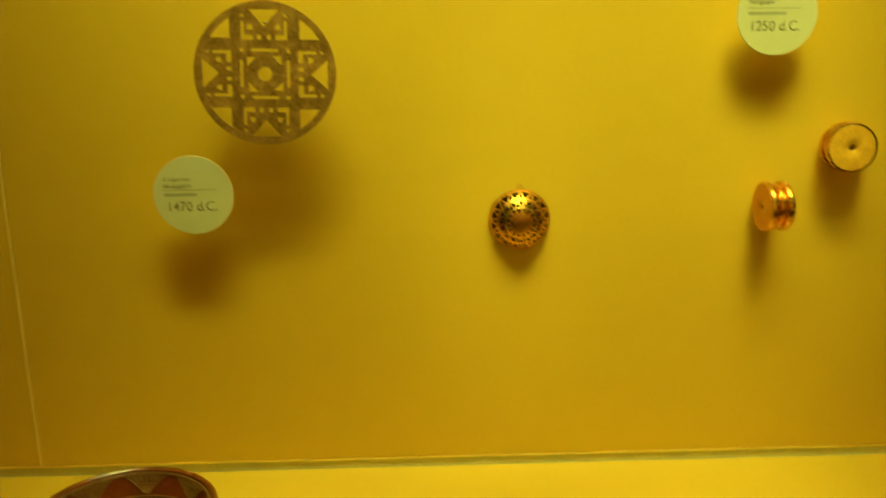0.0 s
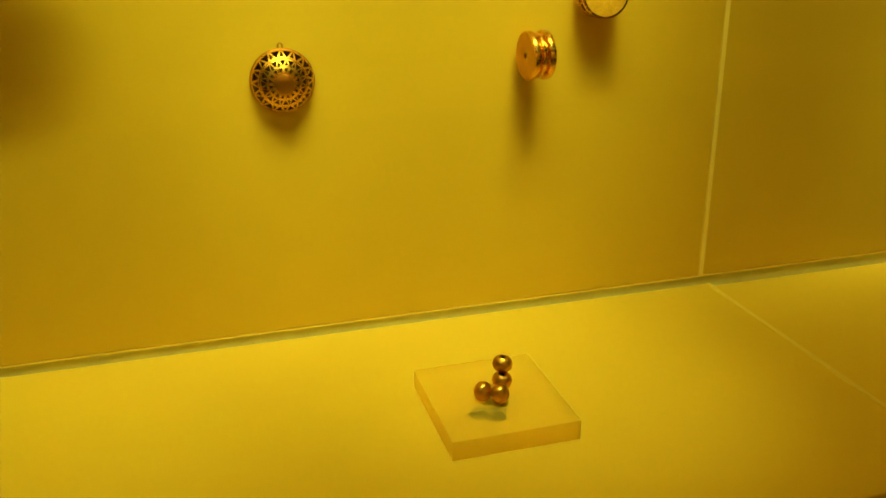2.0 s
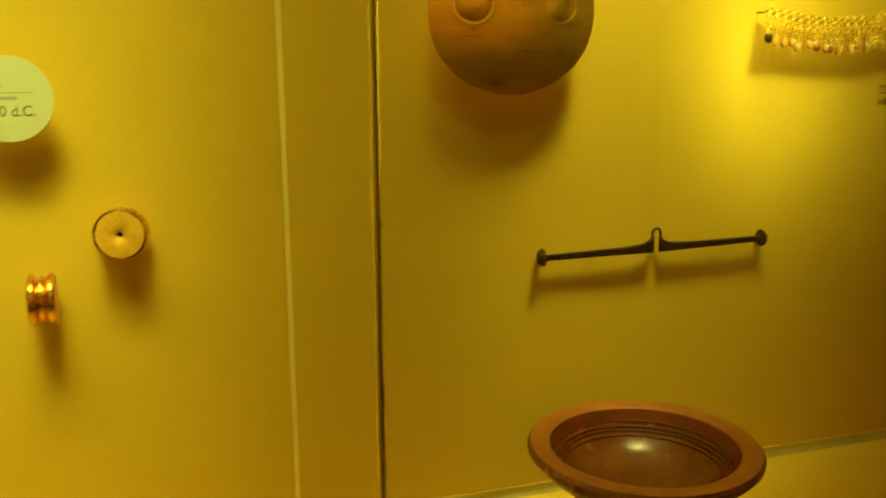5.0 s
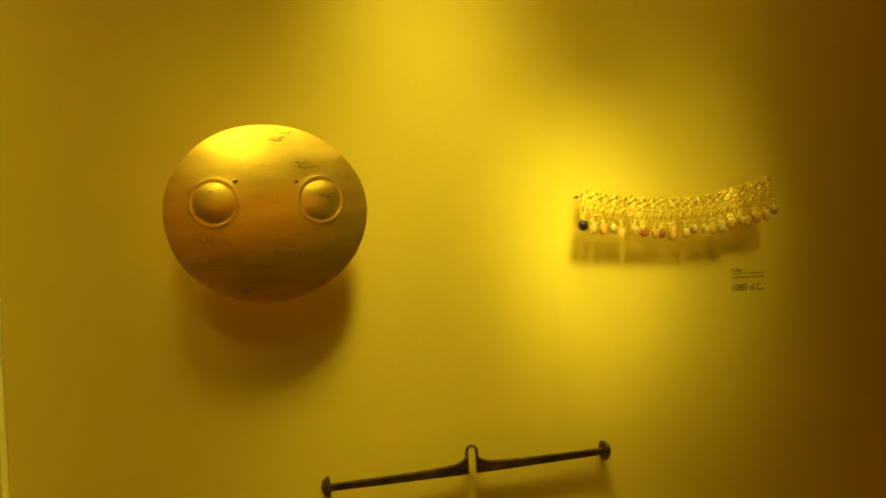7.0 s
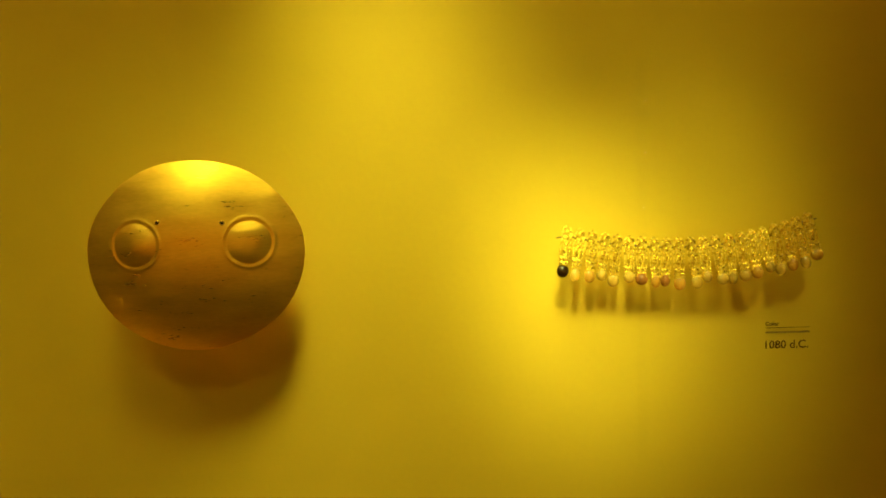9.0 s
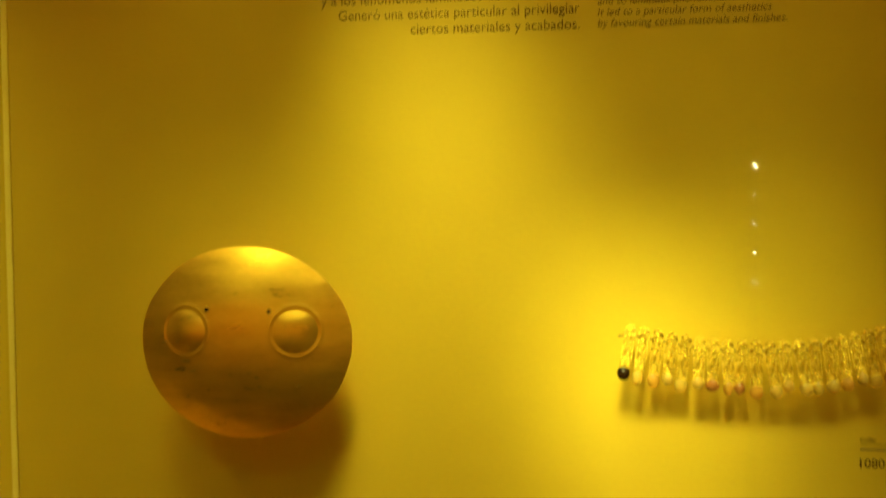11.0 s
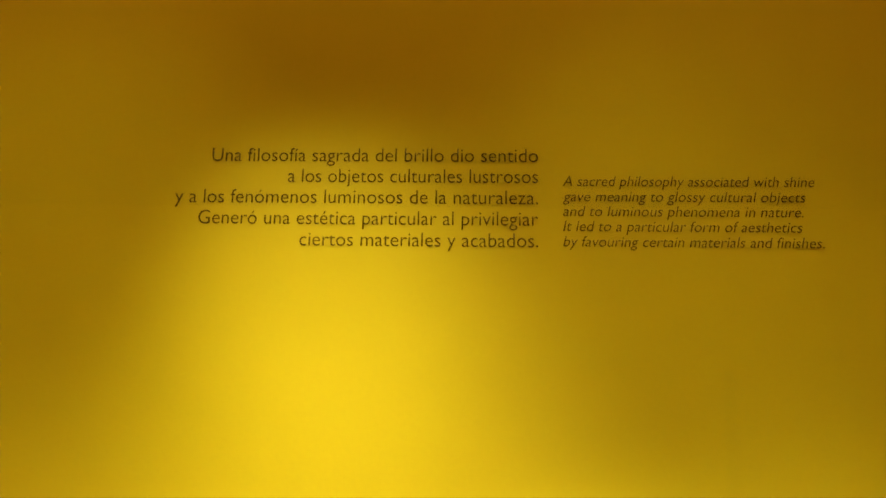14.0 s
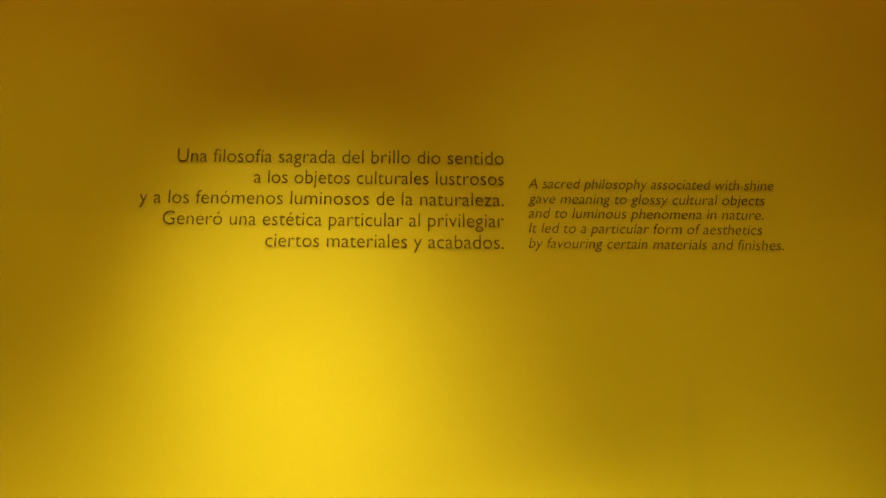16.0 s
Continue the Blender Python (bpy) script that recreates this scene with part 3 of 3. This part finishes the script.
# ---- breastplate ----
def breastplate():
    ob = thing("breastplate", pose(1.0810, -0.042, 1.5105, -1, 0, 0), "large oval gold breastplate with two round embossed bosses", "breastplate")
    A, B = 0.1115, 0.0985
    eyes = ((-0.0575, 0.0125), (0.0575, 0.0130))

    def shape(x, z):
        u = (x / A) ** 2 + (z / B) ** 2
        h = 0.022 * (1 - u)
        for ex, ez in eyes:
            d = math.hypot(x - ex, z - ez)
            if d < 0.0215:
                h += 0.0034 * (1 - (d / 0.0215) ** 2) ** 1.1
            h += 0.0007 * math.exp(-((d - 0.0256) / 0.0013) ** 2) - 0.0004 * math.exp(-((d - 0.0224) / 0.0012) ** 2)
        h += 0.00022 * noise.noise(Vector((x * 22, z * 30, 0.3))) + 0.00006 * noise.noise(Vector((x * 90, z * 140, 0.7)))
        return h

    n, rings = 220, 84
    bm = bmesh.new()
    grid = []
    for k in range(1, rings + 1):
        f = k / rings
        row = []
        for i in range(n):
            t = 2 * math.pi * i / n
            w = 1 + 0.006 * math.sin(3 * t + 0.8) * f + 0.003 * math.sin(7 * t) * f
            for at, dep in ((2.42, 0.016), (2.50, 0.010), (2.60, 0.014)):
                w -= dep * f ** 6 * math.exp(-((t - at) / 0.022) ** 2)
            x, z = A * f * w * math.cos(t), B * f * w * math.sin(t)
            row.append((x, z))
        grid.append(row)
    for off in (0.0, 0.0012):
        rows = [[bm.verts.new((x, -shape(x, z) + off, z)) for x, z in row] for row in grid]
        mid = bm.verts.new((0, -shape(0, 0) + off, 0))
        for i in range(n):
            bm.faces.new((mid, rows[0][i], rows[0][(i + 1) % n]))
        for ra, rb in zip(rows, rows[1:]):
            for i in range(n):
                bm.faces.new((ra[i], ra[(i + 1) % n], rb[(i + 1) % n], rb[i]))
        if off:
            for i in range(n):
                bm.faces.new((last[i], last[(i + 1) % n], rows[-1][(i + 1) % n], rows[-1][i]))
        last = rows[-1]
    part("sheet", bm, SHEET, ob, "scratched gold sheet with two embossed bosses")
    for x, z in ((-0.0338, 0.0345), (0.0313, 0.0330)):
        # dark disc laid on the whole sheet, coloured like a hole in shade
        part("suspension_hole", lathe([(0, 0.0004), (0.0013, 0.0003), (0.0017, 0)], 14), DARKHOLE, ob, "small dark disc painted as the shade of a suspension hole").matrix_local = pose(x, -shape(x, z) - 0.0002, z, 90, 0, 0)
        part("hole_rim", lathe([(0.0016, 0), (0.0018, 0.0004), (0.0023, 0.0003), (0.0026, 0)], 14), GOLD, ob).matrix_local = pose(x, -shape(x, z) - 0.0001, z, 90, 0, 0)
    pin(ob, 0, 0.03, -0.010)
    pin(ob, 0, -0.05, -0.008)


breastplate()


# ---- bar-shaped nose ornament ----
def nose_bar():
    ob = thing("nose_ornament", pose(1.3165, -0.014, 1.1865, 0, -0.9, 0), "dark patinated metal nose bar with a looped middle", "nose ornament")

    def arm(s):
        bm = bmesh.new()
        xs = np.linspace(0.0052, 0.176, 26)
        rows = []
        for x in xs:
            top = 0.0098 + 0.0048 * math.exp(-(x - 0.0052) / 0.035) + 0.0085 * math.exp(-((x - 0.0052) / 0.007) ** 1.3)
            low = 0.0 + 0.002 * (x / 0.176)
            d = 0.0032
            ring = [(low, -d), (top - 0.001, -d), (top, -d * 0.4), (top, d * 0.6), (low, d)]
            rows.append([bm.verts.new((s * x, y, z)) for z, y in ring])
        for ra, rb in zip(rows, rows[1:]):
            for i in range(5):
                bm.faces.new((ra[i], ra[(i + 1) % 5], rb[(i + 1) % 5], rb[i]))
        bm.faces.new(rows[0])
        bm.faces.new(rows[-1])
        return bm

    for s in (-1, 1):
        part("arm", arm(s), BRONZE, ob)
        cap = part("end_cap", lathe([(0, 0.010), (0.006, 0.0088), (0.0108, 0.0050), (0.0128, 0.0012), (0.0122, 0.0), (0.004, -0.0004), (0, -0.0004)], 28), BRONZE, ob, "domed mushroom end")
        cap.matrix_local = pose(s * 0.175, 0, 0.0065, 0, s * 90, 0)
    part("middle_loop", tube([(-0.0068, 0, 0.012), (-0.0066, 0, 0.022)] + [(0.0066 * math.cos(a), 0, 0.0255 + 0.0085 * math.sin(a)) for a in np.linspace(math.pi, 0, 13)] + [(0.0066, 0, 0.022), (0.0068, 0, 0.012)], 0.0018, 10), BRONZE, ob, "looped middle with worn gilding")
    pin(ob, -0.1, 0.006, 0.003)
    pin(ob, 0.1, 0.006, 0.003)


nose_bar()


# ---- necklace of plaques and stones ----
def necklace():
    ob = thing("necklace", pose(1.599, -0.023, 1.513), "gold necklace of figured plaques with hanging carnelian stones", "necklace")
    rnd = random.Random(4)
    plaque_shape = [(-0.0058, -0.0225), (0.0058, -0.0225), (0.0058, 0.0035)] + [(0.0058 * math.cos(a), 0.0035 + 0.0068 * math.sin(a)) for a in np.linspace(0.15, math.pi - 0.15, 10)] + [(-0.0058, 0.0035)]
    slot = lambda x0, x1, z0, z1: [(x0, z0), (x1, z0), (x1, z1), (x0, z1)]
    plaque = mesh_of("plaque", cutout([plaque_shape, slot(-0.0046, -0.0030, -0.0195, -0.003), slot(0.0030, 0.0046, -0.0195, -0.003)], 0.0012), NECK_GOLD)
    fig = bmesh.new()
    for cx, cz, rx, rz in ((0, 0.0035, 0.0030, 0.0036), (0, -0.0040, 0.0026, 0.0052), (-0.0024, -0.0130, 0.0014, 0.0046), (0.0024, -0.0130, 0.0014, 0.0046), (0, -0.0085, 0.0034, 0.0016),
                           (-0.0022, 0.0070, 0.0016, 0.0016), (0.0022, 0.0070, 0.0016, 0.0016)):
        bmesh.ops.create_uvsphere(fig, u_segments=12, v_segments=8, radius=1, matrix=Matrix.Translation((cx, -0.0014, cz)) @ Matrix.Diagonal((rx, 0.0018, rz, 1)))
    figure = mesh_of("figure", fig, NECK_GOLD)
    bd = bmesh.new()
    box(-0.0057, 0.0057, -0.0034, 0.0004, -0.0235, -0.0205, 0.0006, bd)
    box(-0.0054, 0.0054, -0.0030, 0.0002, -0.0278, -0.0245, 0.0006, bd)
    for i in range(6):
        bmesh.ops.create_uvsphere(bd, u_segments=8, v_segments=6, radius=0.00105, matrix=Matrix.Translation((-0.0046 + i * 0.00184, -0.0030, -0.0288)))
    band = mesh_of("band", bd, NECK_GOLD)
    link = mesh_of("link", tube([(0.0012 * math.cos(a), -0.0008, -0.0304 + 0.0020 * math.sin(a)) for a in np.linspace(0, 2 * math.pi, 13)], 0.00045, 6), GOLD)
    st = bmesh.new()
    bmesh.ops.create_uvsphere(st, u_segments=20, v_segments=14, radius=1, matrix=Matrix.Translation((0, -0.0008, -0.0372)) @ Matrix.Diagonal((0.0068, 0.0046, 0.0070, 1)))
    stones = []
    for m in STONE_MATS:
        me = mesh_of("stone", st.copy(), m)
        stones.append(me)
    st.free()
    tint = (3, 0, 1, 0, 0, 0, 2, 1, 2, 1, 0, 0, 0, 0, 0, 1, 0, 0, 1, 0, 1)
    tops = []
    for i in range(21):
        u = i / 20
        x = -0.129 + 0.268 * u - 0.010 * max(0, u - 0.7) / 0.3
        v = u - 0.46
        z = -0.0085 + (0.072 * v * v if v < 0 else 0.082 * v * v)
        lean = 11 - 24 * u + rnd.uniform(-2, 2)
        y = -0.003 - 0.020 * max(0, u - 0.55) ** 1.2 + rnd.uniform(-0.0008, 0.0008)
        turn = rnd.uniform(-14, 14) - 22 * max(0, u - 0.6)
        s = rnd.uniform(0.95, 1.07)
        m = pose(x, y, z, rnd.uniform(-17, -5), lean, turn)
        tops.append((x, y + 0.002, z))
        base = new("plaque", plaque)
        base.parent, base.matrix_local = ob, m @ Matrix.Diagonal((s * 0.96, 1, 1.13, 1))
        for nm, me in (("figure", figure), ("band", band), ("link", link), ("stone", stones[tint[i]])):
            o = new(nm, me)
            o.parent = base
            if nm == "stone":
                o.location.z = rnd.uniform(-0.0006, 0.0006)
                o.scale = (rnd.uniform(0.76, 1.02), 1.0, rnd.uniform(0.80, 0.94))
                if tint[i] == 3:
                    o["label"] = "black heart-shaped stone"
    first, last = Vector(tops[0]), Vector(tops[-1])
    part("cord", tube([first + Vector((-0.011, 0.002, -0.002))] + [Vector(p) for p in tops] + [last + Vector((0.011, 0.004, 0.004))], 0.0008, 8), BRONZE, ob, "thin dark cord")
    for e in (0, 6, 14, 20):
        p = Vector(tops[e])
        part("mounting_pin", tube([p, (p.x, 0.025, p.z)], 0.0009, 8), BRONZE, ob)


necklace()


# ---- acrylic block and gold beads ----
block = thing("acrylic_block", pose(0.388, -0.2445, FLOOR_Z), "frosted clear acrylic block lying on the showcase floor", "display block")
part("slab", box(-0.071, 0.071, -0.0785, 0.0785, 0.0, 0.023, 0.0012), ACRYLIC, block).visible_shadow = False


def bead_mesh():
    r = 0.0112
    prof = [(0.0030, 0.0070), (0.0030, 0.0088), (0.0036, 0.0094)]
    prof += [(r * math.cos(a) ** 0.85, 0.0094 * math.sin(a)) for a in np.linspace(1.15, -1.15, 15)]
    prof += [(0.0036, -0.0094), (0.0030, -0.0088), (0.0030, -0.0070)]
    return mesh_of("bead_body", lathe(prof, 40), GOLD_SOFT)


BEAD, CORE = bead_mesh(), mesh_of("bore", lathe([(0, 0.0072), (0.0032, 0.0072), (0.0032, -0.0072), (0, -0.0072)], 20), DARKHOLE)
TOPZ = FLOOR_Z + 0.023
for place, turn in (((0.3890, -0.2640, TOPZ + 0.0112), (0, 90, -32)), ((0.3726, -0.2538, TOPZ + 0.0112), (0, 90, -32)),
                    ((0.3985, -0.2430, TOPZ + 0.0150), (14, -6, 0)), ((0.4000, -0.2395, TOPZ + 0.0336), (8, 3, 0))):
    ob = thing("gold_bead", pose(*place, *turn), "round satin gold bead on the acrylic block", "bead", "gold beads")
    for nm, me in (("bead_body", BEAD), ("bore", CORE)):
        o = new(nm, me)
        o.parent = ob
        if nm == "bore":
            o["label"] = "dark plug painted as the shade in a drilled hole"


# ---- painted bowl ----
def painted_bowl():
    ob = thing("painted_bowl", pose(-0.222, -0.265, FLOOR_Z), "dark red painted clay bowl with cream triangles inside", "bowl")
    R, H = 0.092, 0.105
    outer = [(0, 0.0), (0.036, 0.0), (0.040, 0.003), (0.040, 0.010), (0.036, 0.020), (0.056, 0.036), (0.076, 0.060), (0.087, 0.082), (R, H - 0.004), (R - 0.001, H), (R - 0.004, H + 0.001), (R - 0.0065, H - 0.001)]
    part("outer_wall", lathe(outer, 96, wobble=0.004), CLAY, ob, "burnished orange-brown outside and lip")
    inner = [(R - 0.0062, H - 0.0008), (R - 0.0090, H - 0.012), (0.077, 0.076), (0.066, 0.054), (0.048, 0.036), (0.025, 0.026), (0, 0.024)]
    part("inner_wall", lathe(inner, 96, wobble=0.004), CLAY_DARK, ob, "dark red-brown painted inside")

    def inside(t):
        """Radius and height down the inside, t from the lip (0) to the middle (1)."""
        f = t * (len(inner) - 1)
        k = min(int(f), len(inner) - 2)
        (r0, h0), (r1, h1) = inner[k], inner[k + 1]
        return r0 + (r1 - r0) * (f - k) - 0.0006, h0 + (h1 - h0) * (f - k) + 0.0006

    def at(t, a):
        r, h = inside(t)
        return (r * math.cos(a), r * math.sin(a), h)

    for t0 in (0.30, 0.42, 1.95, 2.12, 2.30, 3.6, 3.8):
        t = t0 / 6
        part("painted_line", tube([at(t, 2 * math.pi * i / 72) for i in range(73)], 0.0008, 6), CLAY_CREAM, ob)
    for k in range(9):
        a0 = 2 * math.pi * k / 9 + 0.2
        bm = bmesh.new()
        for i in range(7):      # hatched triangle
            f = i / 6
            w = 0.26 * (1 - f * 0.85)
            t = (0.62 + 1.15 * f) / 6
            tube([at(t, a0 - w + 2 * w * j / 6) for j in range(7)], 0.0006, 5, bm)
        for i in range(7):
            g = i / 6 * 2 - 1
            tube([at((0.62 + 1.15 * f) / 6, a0 + 0.26 * g * (1 - f * 0.85)) for f in np.linspace(0, 1, 6)], 0.0007, 5, bm)
        part("painted_triangle", bm, CLAY_CREAM, ob, "cream hatched triangle")
    for k in range(6):
        a0 = 2 * math.pi * k / 6
        bm = bmesh.new()
        for i in range(6):
            f = i / 5
            w = 0.36 * (1 - f * 0.8)
            tube([at((2.5 + 1.0 * f) / 6, a0 - w + 2 * w * j / 6) for j in range(7)], 0.0006, 5, bm)
        part("painted_triangle", bm, CLAY_CREAM, ob, "cream hatched triangle")


painted_bowl()


# ---- pedestal bowl ----
def pedestal_bowl():
    ob = thing("pedestal_bowl", pose(1.194, -0.208, FLOOR_Z - 0.005), "burnished orange-brown clay bowl on a pierced pedestal foot", "pedestal bowl")
    n = 96
    prof = [(0.068, 0.0), (0.075, 0.004), (0.077, 0.014), (0.072, 0.024), (0.065, 0.032), (0.060, 0.050), (0.057, 0.068), (0.056, 0.090)]
    bm = bmesh.new()
    shells = [[[bm.verts.new(((r - w) * math.cos(2 * math.pi * i / n), (r - w) * math.sin(2 * math.pi * i / n), h)) for i in range(n)] for r, h in prof] for w in (0.0, 0.009)]

    def pierced(k, i):
        deg = (i % n + 0.5) * 360 / n
        wide = 17
        return 4 <= k <= 5 and any(abs((deg - c + 180) % 360 - 180) < wide for c in (84, 264, 354))

    for k in range(len(prof) - 1):
        for i in range(n):
            j = (i + 1) % n
            if pierced(k, i):
                continue
            for rows in shells:
                bm.faces.new((rows[k][i], rows[k][j], rows[k + 1][j], rows[k + 1][i]))
            for hit, e in ((pierced(k, i + 1), ((k, j), (k + 1, j))), (pierced(k, i - 1), ((k, i), (k + 1, i))), (pierced(k + 1, i), ((k + 1, i), (k + 1, j))), (pierced(k - 1, i), ((k, i), (k, j)))):
                if hit:
                    (k0, i0), (k1, i1) = e
                    bm.faces.new((shells[0][k0][i0], shells[0][k1][i1], shells[1][k1][i1], shells[1][k0][i0]))
    for k in (0, len(prof) - 1):
        for i in range(n):
            j = (i + 1) % n
            bm.faces.new((shells[0][k][i], shells[0][k][j], shells[1][k][j], shells[1][k][i]))
    part("pedestal", bm, CLAY, ob, "flared pedestal foot with openings")
    k, low = 0.96, 0.008

    def dish(pts):
        return [(r * k if h > 0.1 else r, h - low) for r, h in pts]

    under = [(0.0, 0.092), (0.054, 0.096), (0.062, 0.1005), (0.086, 0.110), (0.116, 0.134), (0.142, 0.158), (0.1485, 0.165), (0.149, 0.170), (0.145, 0.1745)]
    lip = [(0.145, 0.1745), (0.134, 0.176), (0.124, 0.1745), (0.120, 0.172)]
    part("dish", lathe(dish(under), n, wobble=0.004), CLAY, ob, "burnished outside of the dish")
    part("rim", lathe(dish(lip), n, wobble=0.004), RIM_CLAY, ob, "broad worn orange rim")
    inner = [(0.120, 0.172), (0.117, 0.166), (0.108, 0.150), (0.092, 0.132), (0.066, 0.118), (0.034, 0.112), (0, 0.110)]
    part("inside", lathe(dish(inner), n, wobble=0.004), CLAY, ob, "polished inside with incised rings")
    part("dark_band", lathe(dish([(0.1195, 0.1718), (0.1163, 0.1660), (0.1110, 0.1575)]), n, wobble=0.004), CLAY_DARK, ob, "dark painted band below the rim")
    for r, h in dish(((0.1115, 0.1580), (0.1075, 0.1520), (0.1040, 0.1475), (0.0995, 0.1422))):
        part("incised_ring", tube([(r * math.cos(2 * math.pi * i / 72), r * math.sin(2 * math.pi * i / 72), h) for i in range(73)], 0.0009, 6), CLAY_DARK, ob, "dark incised ring")


pedestal_bowl()
